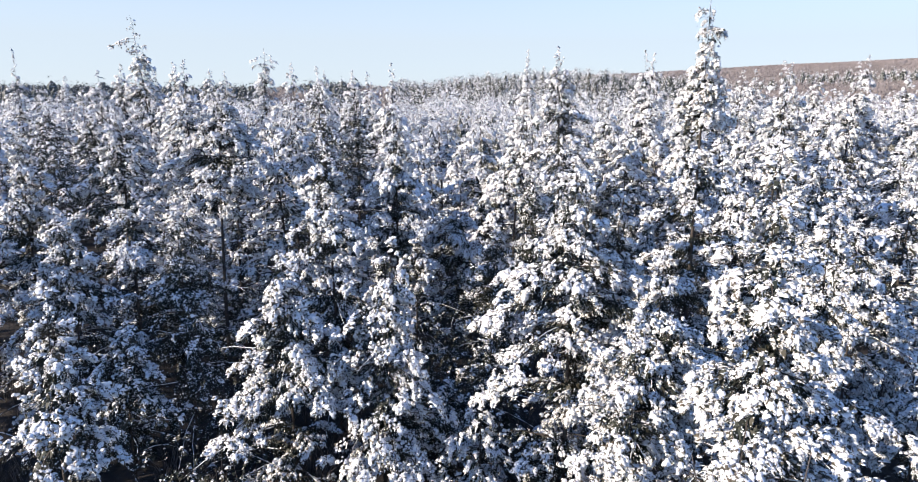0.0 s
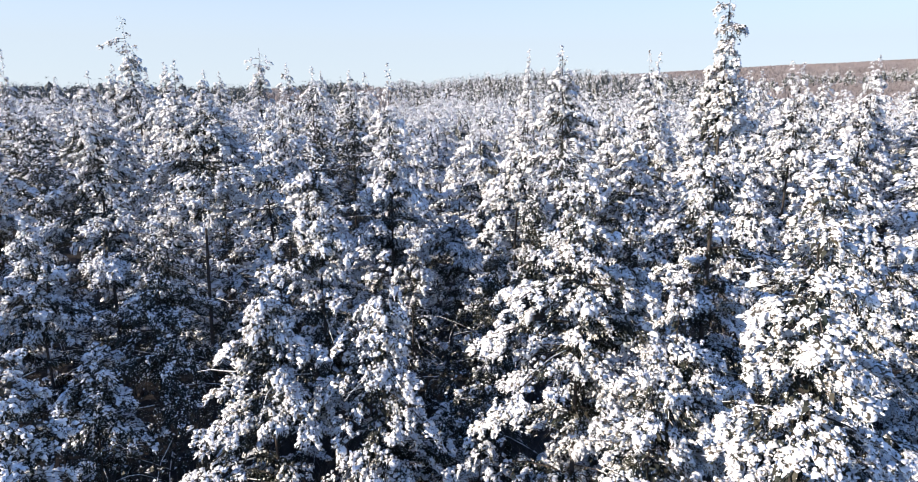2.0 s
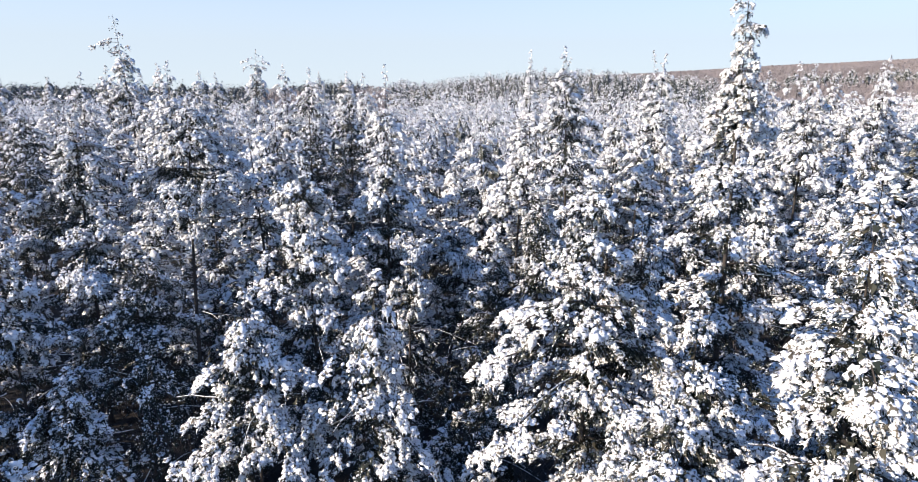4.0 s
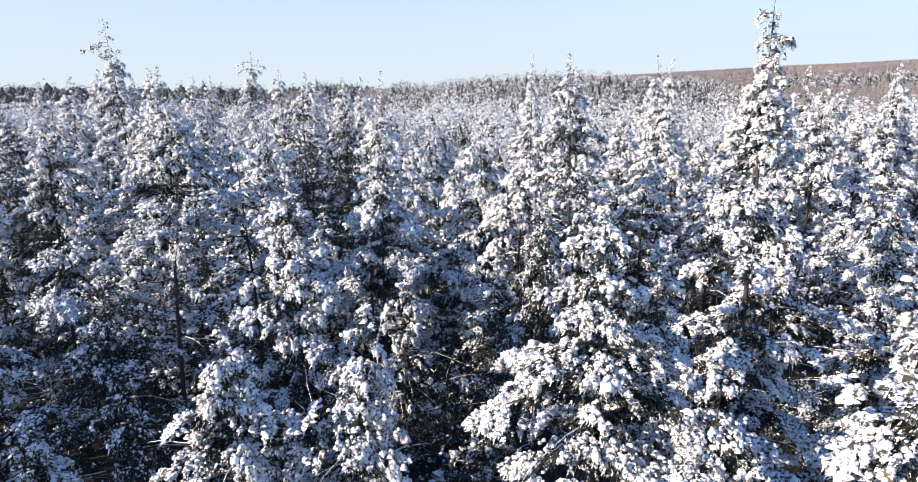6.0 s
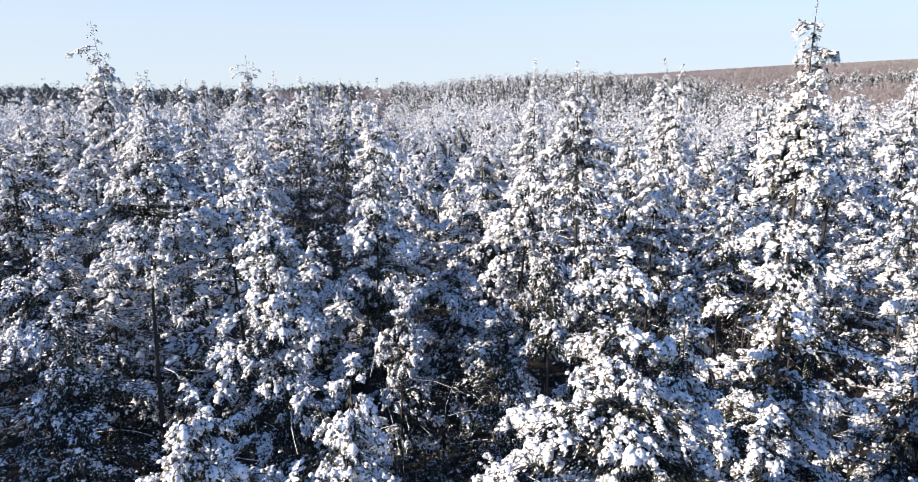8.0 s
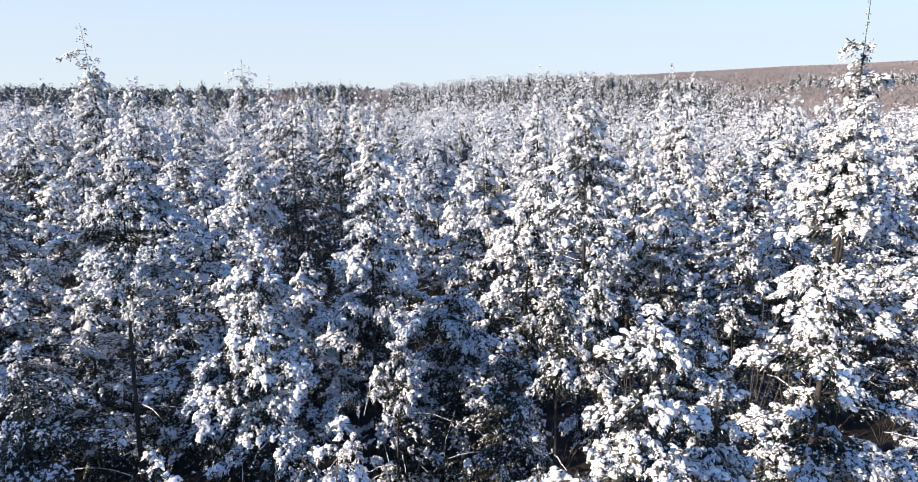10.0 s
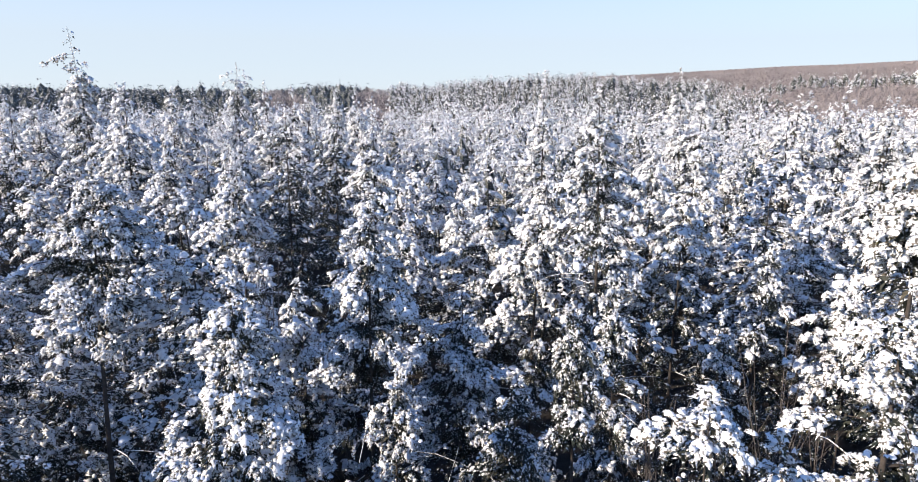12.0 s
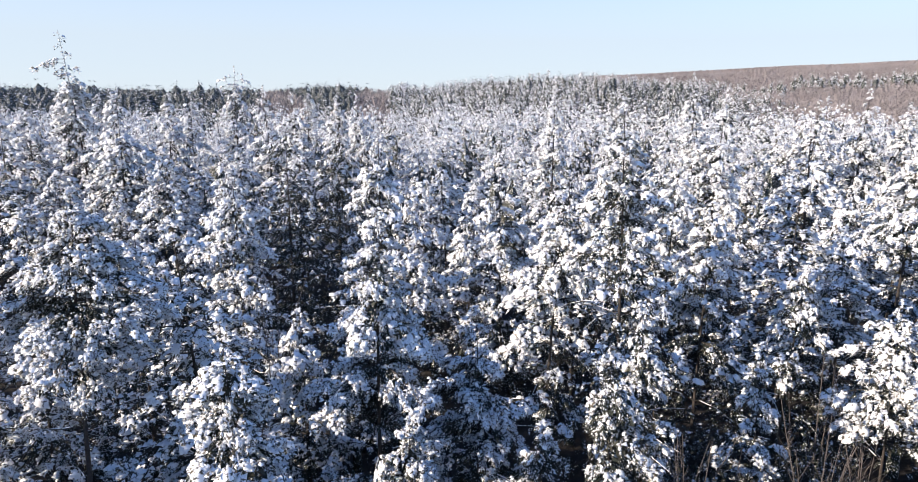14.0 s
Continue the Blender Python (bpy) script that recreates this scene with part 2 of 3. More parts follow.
# ---- the snow-laden conifers ----
def conifer(seed, h, r, sprays, size, base=0.08, leader=0.3, taper=0.65, droop=0.24, snow=0.92, needles=NEEDLES, branches=70, fan=2, ring=5,
            bare=8, arms=(), tuft=1.0, bushy=0.5, lean=None, skirt=0.25, split=False, label="young conifer with drooping branches laden with fresh snow"):
    rng = np.random.default_rng(seed)
    root = tagged(new("snowy_conifer"), label, "conifer tree", "conifers of the snowy forest")
    bend = rng.normal(0, 0.02 * h, 2) if lean is None else lean
    low = base * h

    def axis(z):
        f = np.clip(z / h, 0, 1.2) ** 2
        return np.stack([bend[0] * f, bend[1] * f, z], -1)

    # trunk, with its thin leader
    z = np.linspace(-0.3, h + leader, 10)
    rad = np.interp(z / h, [-0.1, 0, 0.5, 0.95, 1 + leader / h], [0.0095 * h, 0.008 * h, 0.0045 * h, 0.0009 * h, 0.0003 * h])
    part("trunk", tri_mesh("trunk", *tubes(axis(z)[None], rad[None], 7), BARK, True), root)
    # limbs
    more = branches * 2 // 5                     # the upper crown is denser
    u = np.sort(np.concatenate([rng.random(branches) ** 0.92, rng.uniform(0.5, 1.0, more)]))
    branches += more
    bh = low + (h - low) * u * 0.985
    bh = np.where(u < 0.62, np.round(bh / 0.95) * 0.95 + rng.normal(0, 0.12, branches), bh)      # loose whorls
    az = np.arange(branches) * 2.399 + rng.normal(0, 0.5, branches)
    lobe = 1 + 0.22 * np.sin(az * 2 + rng.uniform(0, 6)) + 0.18 * np.sin(az + bh * 0.8 + rng.uniform(0, 6))
    reach = 1.14 * r * np.minimum(1, 0.5 + 1.9 * u) * (1 - u) ** taper * rng.uniform(0.45, 1.35, branches) * lobe + 0.16
    if arms:
        bh, az, reach = (np.concatenate([own, extra]) for own, extra in zip((bh, az, reach), np.array(arms).T * ((1,), (math.pi / 180,), (1,))))
        branches += len(arms)
    out = np.stack([np.cos(az), np.sin(az), np.zeros(branches)], 1)
    sag = droop * rng.uniform(0.6, 1.4, branches)
    foot = axis(bh)

    def along(b, s):
        p = foot[b] + out[b] * (reach[b] * s)[:, None]
        p[:, 2] += reach[b] * (0.22 * s - (0.22 + sag[b]) * s * s)
        return p

    knots = 5 if bare > 8 else 3
    ks = np.linspace(0, 0.92, knots)
    allb = np.arange(branches)
    path = np.stack([along(allb, np.full(branches, s)) for s in ks], 1)
    keep = reach > (0.0 if size < 0.085 else 1.0)      # the thin far limbs are lost in the needles
    limb = [tubes(path[keep], np.clip(reach * 0.013, 0.008, 0.04)[keep, None] * np.linspace(1, 0.3, knots), 3)]
    ridge = []
    if bare:
        # half-bare lower boughs, each with a ridge of snow
        ba, bz = rng.uniform(0, 6.28, bare), rng.uniform(0.1, 0.66, bare) * h
        bl = r * rng.uniform(0.9, 1.8, bare) * (1.1 - bz / h)
        s = np.linspace(0, 1, 6)
        pts = axis(bz)[:, None] + np.stack([np.cos(ba)[:, None] * bl[:, None] * s, np.sin(ba)[:, None] * bl[:, None] * s,
                                            bl[:, None] * (0.25 * s - rng.uniform(0.2, 0.5, bare)[:, None] * s * s)], 2)
        pts += np.cumsum(rng.normal(0, 0.035, pts.shape), axis=1)
        br = np.linspace(0.018, 0.006, 6)[None] * np.ones((bare, 1))
        if split:
            for i in range(bare):
                bough = part("bough", tri_mesh("bough", *tubes(pts[i:i + 1], br[i:i + 1], 4), BARK), root, "half-bare grey-brown bough")
                part("snow_ridge", tri_mesh("snow_ridge", *tubes(pts[i:i + 1, 1:] + (0, 0, 0.025), br[i:i + 1, 1:] * 1.3, 5), SNOW, True), bough, "narrow ridge of fresh snow")
        else:
            limb.append(tubes(pts, br, 4))
            ridge.append(tubes(pts[:, 1:] + (0, 0, 0.025), br[:, 1:] * 1.3, 5))
    tagged(part("branching", tri_mesh("branching", *join(limb), BARK), root), kind="stuff")
    # sprays of needles and their snow
    w = reach ** 1.15 + 0.1
    w[branches - len(arms):] *= bushy
    twigs = 11
    ts = rng.random((branches, twigs)) ** 0.6
    tv = rng.uniform(-1, 1, (branches, twigs))
    th_ = rng.uniform(0.3, 1.3, (branches, twigs))
    b = rng.choice(branches, sprays, p=w / w.sum())
    j = rng.integers(0, twigs, sprays)
    q = rng.random(sprays) ** 0.8               # strung along each side twig, from the limb to its tip
    s = np.clip(ts[b, j] + 0.2 * q * (1.1 - ts[b, j]) + rng.normal(0, 0.022, sprays), 0.02, 1.08)
    v = np.sign(tv[b, j]) * q * (0.45 + 0.75 * np.abs(tv[b, j])) + rng.normal(0, 0.05, sprays)
    hang = np.abs(rng.normal(0, 0.07, sprays)) * th_[b, j] * s
    spread = 0.07 + 0.48 * reach[b] * np.sqrt(np.clip(1 - s, 0.03, 1)) * np.clip(s * 1.6, 0.3, 1)
    pos = along(b, s)
    sidev = np.stack([-out[b, 1], out[b, 0], np.zeros(sprays)], 1)
    pos = pos + sidev * (v * spread)[:, None]
    pos[:, 2] += -0.3 * np.abs(v) * spread + rng.normal(0, 0.035, sprays) - hang
    th = v * 0.9 + rng.normal(0, 0.3, sprays)
    slope = np.clip(0.22 - 2 * (0.22 + sag[b]) * s + rng.normal(0, 0.25, sprays), -1.6, 0.5)
    d = out[b] * np.cos(th)[:, None] + sidev * np.sin(th)[:, None]
    d[:, 2] = slope * 0.65
    d /= np.linalg.norm(d, axis=1, keepdims=True)
    sz = size * np.clip(rng.lognormal(-0.05, 0.33, sprays), 0.4, 1.6) * np.clip(0.55 + reach[b] * 0.5, 0.5, 1.0)
    load = rng.uniform(0.55, 1.4, branches)[b] * snow
    has = rng.random(sprays) < load * (0.72 + 0.42 * s + 0.25 * u[np.minimum(b, len(u) - 1)]) * np.clip(skirt + 1.35 * pos[:, 2] / h, 0.2, 1.1)
    big = rng.random(sprays) < 0.05 * snow
    ssz = sz * np.where(big, 1.4, 0.92) * (0.82 + 0.4 * s)
    lift = np.stack([np.zeros(sprays), np.zeros(sprays), ssz * 0.5], 1)
    # powder thins towards the foot, which also darkens the gaps between trees
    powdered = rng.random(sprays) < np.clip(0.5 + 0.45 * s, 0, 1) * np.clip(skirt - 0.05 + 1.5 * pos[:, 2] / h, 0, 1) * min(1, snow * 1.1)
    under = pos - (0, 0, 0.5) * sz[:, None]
    under[~powdered, 2] -= rng.uniform(0.03, 0.2, int((~powdered).sum()))       # bare needles hang below the snow, a dark fringe painting its shade
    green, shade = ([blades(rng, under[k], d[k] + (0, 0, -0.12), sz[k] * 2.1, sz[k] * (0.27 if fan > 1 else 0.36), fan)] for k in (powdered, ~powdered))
    # shade-coloured blades near the trunk darken the inside of the crown
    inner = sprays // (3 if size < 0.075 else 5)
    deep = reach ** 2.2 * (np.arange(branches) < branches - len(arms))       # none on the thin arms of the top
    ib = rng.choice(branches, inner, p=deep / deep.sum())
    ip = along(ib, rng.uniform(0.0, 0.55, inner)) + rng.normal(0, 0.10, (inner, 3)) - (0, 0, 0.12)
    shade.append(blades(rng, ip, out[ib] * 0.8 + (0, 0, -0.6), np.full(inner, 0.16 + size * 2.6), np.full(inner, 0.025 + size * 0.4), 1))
    has &= ~big
    white = [lumps(rng, (pos + lift)[has], d[has], ssz[has], ring)]
    if size < 0.1:
        white.append(clumps(rng, (pos + lift)[big], d[big], ssz[big]))
    # heaps of settled snow on the ends of the stronger limbs
    if size < 0.075 and snow > 0.6:
        m = int(6 * h)
        pb = rng.choice(branches, m, p=reach / reach.sum())
        pp = along(pb, rng.uniform(0.55, 1.0, m)) + np.stack([-out[pb, 1], out[pb, 0], 0 * pb], 1) * (rng.normal(0, 0.16, m) * reach[pb])[:, None] + (0, 0, 0.04)
        pp = np.repeat(pp, 7, 0) + rng.normal(0, 1, (7 * m, 3)) * (0.1, 0.1, 0.045)
        heap = clumps if size < 0.055 else lumps
        white.append(heap(rng, pp, np.repeat(out[pb], 7, 0), rng.uniform(0.8, 1.7, 7 * m) * size))
    # the thin top: small tufts on the leader
    if leader > 0.25:
        m = int(10 + leader * 16)
        tz = h + leader * rng.uniform(-0.25, 1.0, m)
        ta = rng.uniform(0, 6.28, m)
        tl = tuft * rng.uniform(0.03, 0.26, m) * np.clip(1.25 - (tz - h) / leader, 0.15, 1)
        tp = axis(tz) + np.stack([np.cos(ta) * tl, np.sin(ta) * tl, -0.1 * tl], 1)
        td = np.stack([np.cos(ta), np.sin(ta), np.full(m, 0.15)], 1)
        td /= np.linalg.norm(td, axis=1, keepdims=True)
        green.append(blades(rng, tp, td, np.full(m, 0.22 * tuft), np.full(m, 0.04 * tuft), 2))
        white.append(lumps(rng, tp + (0, 0, 0.03), td, tuft * rng.uniform(0.05, 0.11, m), ring))
    tagged(part("crown", tri_mesh("crown", *join(green), needles), root, "dark olive-green needles powdered with snow"), kind="stuff")
    tagged(part("inner_crown", tri_mesh("inner_crown", *join(shade), INNER), root, "sheltered needles within the crown, coloured darker for the shade there"), kind="stuff")
    tagged(part("snow_load", tri_mesh("snow_load", *join(white + ridge), SNOW if size < 0.075 else FAR_SNOW, True), root, "clumps of fresh white snow"), kind="stuff")
    return root


placed = []


def plant(x, y, h, r, leader=0.3, spin=None, **more):
    """One tree of its own shape; finer the nearer it stands to the drone's way."""
    seed = 1000 + len(placed)
    r *= 1.5 if y > 26 and r > 1.4 else 1.2
    if y < 15.5:
        detail = dict(sprays=int(720 * h * r ** 0.6), size=0.047, branches=int(3.9 * h), bare=12, ring=5)
    elif y < 22:
        detail = dict(sprays=int(590 * h * r ** 0.6), size=0.053, branches=int(3.8 * h), bare=10, ring=4)
    elif y < 34:
        detail = dict(sprays=int(450 * h * r ** 0.6), size=0.057, branches=int(3.7 * h), bare=9, ring=3, fan=2)
    elif y < 52:
        detail = dict(sprays=int(210 * h * r ** 0.6), size=0.085, branches=int(3.5 * h), bare=4, ring=3, fan=1)
    else:
        detail = dict(sprays=int(105 * h * r ** 0.6), size=0.127, branches=int(3.4 * h), bare=0, ring=3, fan=1)
    detail["base"] = 0.08 if y < 26 else 0.14
    if y < 21:
        detail.update(skirt=0.8, snow=1.1)
    detail["split"] = y < 27
    if more.get("snow", 1) < 0.6:
        detail["label"] = "dark young conifer among whiter trees, snow thinned to darken it"
    elif more.get("needles") is OLIVE:
        detail["label"] = "olive-tinted young conifer partly covered with fresh snow"
    elif leader > 1.1:
        detail["label"] = "tall snowy conifer with a thin leader above its neighbours"
    elif h < 8:
        detail["label"] = "low bushy young conifer laden with fresh snow"
    detail.update(more)
    t = conifer(seed, h, r, leader=leader, **detail)
    t.matrix_world = pose(x, y, 0, 0, 0, (seed * 67) % 360 if spin is None else spin)
    placed.append((x, y, r))
    return t


# ---- the ground and the hills ----
def rise(x, y):
    """Height of the ground: level under the young trees, then a low wooded ridge, and far behind it a long hill."""
    k = x / np.maximum(y, 60.0)
    ridge = np.interp(k, [-0.9, -0.7, -0.43, -0.29, -0.2, -0.12, -0.075, -0.04, 0.014, 0.06, 0.1, 0.13, 0.193, 0.24, 0.28, 0.33, 0.37, 0.42, 0.5, 0.6],
                      [9, 9.7, 8.7, 9, 10.8, 10, 9.7, 11, 12.4, 13.8, 15.2, 15.8, 15.3, 13.8, 12.8, 13, 11.4, 9, 5, 2])
    f, g = np.clip((y - 165) / 215, 0, 1), np.clip((y - 380) / 320, 0, 1)
    low = ridge * f * f * (3 - 2 * f) * (1 - 0.8 * g * g * (3 - 2 * g))
    crest = np.interp(k, [-0.9, 0.0, 0.1, 0.193, 0.24, 0.28, 0.318, 0.37, 0.46, 0.55, 0.64, 0.7, 1.0],
                      [5, 6, 21, 36, 38, 40.5, 43.5, 46.5, 52, 55.5, 61, 64.5, 78])
    foot = np.interp(k, [0.34, 0.5], [480, 165])
    f = np.clip((y - foot) / (1250 - foot), 0, 1)
    return np.maximum(low, crest * f * f * (3 - 2 * f))


def ground():
    ys = np.concatenate([np.arange(-60, 200, 5.0), np.arange(200, 1300, 15.0), np.arange(1300, 4001, 300.0)])
    ks = np.linspace(-1, 1, 81)
    wide = 120 + np.clip(ys, 0, None) * 1.15
    xs = ks[None] * wide[:, None]
    yy = np.repeat(ys[:, None], len(ks), 1)
    rng = np.random.default_rng(5)
    z = rise(xs, yy) + rng.normal(0, 0.05, xs.shape) * (yy < 200)
    v = np.stack([xs, yy, z], -1).reshape(-1, 3)
    n, m = xs.shape
    i = (np.arange(n - 1)[:, None] * m + np.arange(m - 1)[None]).ravel()
    t = np.concatenate([np.stack([i, i + 1, i + m + 1], 1), np.stack([i, i + m + 1, i + m], 1)])
    ob = new("ground", tri_mesh("ground", v, t, FLOOR, True))
    tagged(ob, "brown leaf-littered forest floor with patches of snow", "ground", kind="structure")


ground()

# ---- the trees that stand out, nearest first ----
plant(5.8, 12.0, 12.3, 2.1, 0.4)
plant(4.3, 14.8, 7.9, 2.1, snow=1.25)
plant(-9.0, 13.3, 9.2, 1.8, skirt=0.4, snow=0.7)
plant(3.3, 18.6, 11.4, 2.3, 0.3, snow=1.35, taper=0.46)
plant(4.9, 19.7, 10.3, 1.5, snow=1.2)
plant(-5.4, 19.6, 8.3, 2.3, 0.35, snow=1.25)
plant(-2.5, 19.8, 8.7, 2.3, 0.4, droop=0.5, snow=1.25)
plant(-10.8, 19.6, 6.1, 1.2, skirt=0.0, snow=0.3, base=0.35)
plant(7.9, 21.7, 15.4, 2.2, 1.5, 0, needles=OLIVE, tuft=0.3, taper=0.85, lean=(0.0, 0.0), snow=1.3, skirt=0.6,
      bushy=1.1, arms=[(12.8 + 0.09 * i, 137 * i % 360, 1.0 - 0.03 * i) for i in range(24)] + [(15.0, 200, 0.25), (15.1, 20, 0.25)]
      + [(15.42, 350, 0.55), (15.5, 20, 0.42), (15.38, 310, 0.4), (15.4, 190, 0.34), (15.35, 240, 0.3), (15.7, 185, 0.2), (15.75, 30, 0.12), (15.97, 340, 0.14), (16.0, 190, 0.42)])
# four unseen trees, added left of the view to cast shade into it
plant(-17.6, 18.8, 12.2, 2.6, sprays=1800, size=0.13)
plant(-20.6, 17.8, 12.8, 2.6, sprays=1800, size=0.13)
plant(-23.2, 19.4, 13.0, 2.6, sprays=1800, size=0.13)
plant(-25.4, 14.6, 13.2, 2.6, sprays=1800, size=0.13)
plant(13.2, 20.8, 9.0, 2.2)
# thin snow stands for the shade that this tree lies in
plant(-9.8, 22.4, 9.2, 2.2, 0.3, snow=0.15, base=0.3)
plant(-13.7, 22.4, 9.2, 2.1, snow=0.7, skirt=0.0)
plant(-4.8, 24.6, 11.4, 2.2, 0.6, snow=1.3, skirt=0.8)
plant(13.2, 24.3, 10.7, 2.0, 0.4, needles=OLIVE)
plant(3.1, 26.6, 10.2, 0.75, snow=0.25, base=0.65)
plant(-18.2, 27.0, 11.7, 1.5)
plant(-14.6, 28.5, 12.7, 1.9, 0.5, snow=0.85, skirt=0.0)
plant(-10.8, 28.9, 13.3, 1.5, 0.4, needles=OLIVE, base=0.62, snow=0.75)
plant(-2.0, 29.3, 7.3, 0.9)
plant(5.4, 31.8, 9.4, 1.0, base=0.2, snow=1.15, skirt=0.6)
plant(-3.1, 32.0, 12.4, 2.0, snow=1.3, skirt=0.75)
plant(10.0, 33.8, 7.3, 0.8, base=0.3, snow=1.0, skirt=0.5)
plant(0.2, 33.6, 8.7, 1.7, snow=1.1, skirt=0.5)
# hardly any snow on these three, so that the shaded gap stays dark
plant(1.0, 23.2, 4.4, 1.7, snow=0.2)
plant(-0.4, 21.6, 3.2, 1.5, snow=0.2)
plant(1.5, 28.0, 7.6, 1.4, snow=0.15, base=0.3)
plant(-20.5, 33.0, 8.4, 1.6, snow=0.5)
plant(14.9, 34.2, 8.8, 1.6, base=0.45, snow=1.05, skirt=0.0)
plant(5.6, 36.2, 15.2, 1.6, 0.7, snow=0.5, base=0.3, skirt=-0.2)
plant(3.2, 38.6, 12.1, 1.7, snow=1.1, skirt=0.4)
plant(13.2, 38.3, 9.0, 1.4, snow=0.6, base=0.45, skirt=-0.3)
plant(10.1, 40.0, 11.2, 1.7, base=0.35, skirt=-0.3)
plant(-10.3, 41.0, 12.6, 1.7)
plant(9.4, 43.2, 12.7, 2.0, needles=OLIVE)
plant(-4.3, 43.4, 14.2, 2.1, 1.1, tuft=1.0, taper=0.85, lean=(0.0, 0.0), snow=1.25, skirt=0.5)
plant(20.9, 43.5, 14.7, 1.9, 0.6)
plant(1.6, 44.6, 12.1, 2.0, snow=1.1, skirt=0.4)
plant(20.6, 47.6, 10.9, 2.0)
plant(-13.0, 48.0, 12.5, 2.0)
plant(-16.7, 49.2, 12.7, 2.0)
plant(13.9, 50.0, 15.4, 1.9, 0.9)
plant(0.0, 50.2, 9.8, 2.0)
plant(30.1, 51.5, 15.0, 1.9, 0.8)
# snow taken off low down, so both look as dark as in deep shade
plant(-11.0, 52.4, 14.2, 2.4, snow=0.3, skirt=-0.7, label="young conifer with a snowy top, lower boughs darkened for shade")
plant(-8.4, 54.6, 13.4, 2.4, snow=0.35, skirt=-0.7, label="young conifer with a snowy top, lower boughs darkened for shade")
plant(-23.2, 56.6, 15.5, 2.0, 0.7)
plant(5.9, 58.0, 15.9, 1.7, 1.1, tuft=1.0, taper=0.85, lean=(0.0, 0.0))
plant(-23.4, 60.2, 12.6, 1.9)
plant(36.3, 60.0, 15.9, 1.7, 0.8)
plant(33.4, 63.0, 14.8, 1.9, 0.5)
plant(26.3, 63.2, 15.0, 2.0, 0.5)
plant(-29.2, 63.5, 18.2, 1.6, 2.2, 0, lean=(-0.9, 0.0), tuft=0.6, arms=((18.3, 180, 1.9), (18.0, 190, 2.2), (17.6, 170, 1.2), (19.3, 170, 0.6), (18.7, 10, 0.6), (17.7, 0, 0.9), (17.2, 150, 0.9), (16.9, 20, 0.9), (19.9, 20, 0.5), (20.2, 190, 0.4)))
plant(30.6, 64.2, 15.7, 2.0, 0.6)
plant(-13.3, 66.0, 15.4, 2.0, 0.5)
plant(-35.9, 67.0, 15.0, 2.0, 0.6)
plant(19.2, 68.0, 16.3, 2.2, 1.3)
plant(46.7, 70.0, 15.0, 2.0, 0.6)
plant(-17.2, 71.0, 15.8, 1.9, 0.7)
plant(-47.2, 72.0, 15.6, 1.7, 2.4)
plant(-22.9, 79.0, 16.9, 2.2, 1.5, 0, arms=((17.3, 180, 1.7), (17.0, 0, 1.5), (17.7, 20, 0.8), (16.6, 200, 1.6), (16.4, 340, 1.5)), tuft=0.6)
plant(-28.5, 82.0, 15.4, 1.9, 0.6)
plant(-18.3, 90.0, 15.6, 1.9, 0.6)
for x, y, h in ((-37.5, 75.0, 16.0), (-32.3, 72.0, 15.2), (-26.1, 62.0, 15.6), (-28.5, 76.0, 15.5), (-10.8, 70.0, 15.2), (-9.9, 78.0, 15.3), (29.7, 68.0, 15.2), (-44.1, 75.0, 14.7)):
    plant(x, y, h, 1.7, 0.5)
# five trees of the shaded left edge; thin snow darkens them in place of shade
for x, y, h in ((-27.6, 45.2, 10.6), (-31.2, 49.6, 11.4), (-28.8, 52.5, 11.8), (-34.2, 55.0, 12.2), (-37.5, 60.0, 13.0)):
    plant(x, y, h, 1.9, 0.3, snow=0.2, skirt=-0.4)
plant(5.5, 17.5, 9.0, 1.9, snow=1.25)
plant(-6.0, 34.5, 8.4, 1.7, snow=1.15, skirt=0.6)
plant(10.3, 17.7, 10.3, 1.7, 0.3, needles=OLIVE, snow=1.15)


# ---- the rest of the young forest ----
def free(x, y, gap):
    return all((x - a) ** 2 + (y - b) ** 2 > (gap * (0.6 + 0.2 * c)) ** 2 for a, b, c in placed)


def in_forest(x, y):
    """The edge of the wood: the drone starts over open ground in front of it."""
    for cx, cy, gap in ((11.5, 30.3, 3.8), (0.6, 25.5, 3.6), (-8.3, 44.6, 3.2), (-7.6, 48.6, 3.2), (-7.5, 34.0, 2.0), (-7.8, 41.3, 3.0), (-7.5, 36.8, 2.2), (11.4, 35.6, 3.0), (7.3, 29.0, 3.8), (-25.0, 41.0, 5.0), (-22.5, 36.5, 3.5)):
        if (x - cx) ** 2 + (y - cy) ** 2 < gap * gap:
            return False
    if y > 30:
        return abs(x) < 12 + 0.78 * y
    if x < -10:
        return y > 23.5 + 0.45 * (x + 5.4) and x > -42
    return x > 15 and y > 17 and x < 36


def copies(kinds, spots, rng):
    """Plants the spots with turned and scaled copies of a few trees."""
    used = set()
    for x, y, h in spots:
        k = rng.integers(len(kinds))
        s = h / 12.0
        m = pose(x, y, 0, *rng.normal(0, 1.2, 2), rng.uniform(0, 360)) @ Matrix.Diagonal((s * rng.uniform(0.85, 1.2),) * 2 + (s, 1))
        if x > 5 + 0.74 * y or x < -14 - 0.76 * y:
            continue
        if k in used:
            copy_thing(kinds[k], m)
        else:
            kinds[k].matrix_basis = m
            used.add(k)


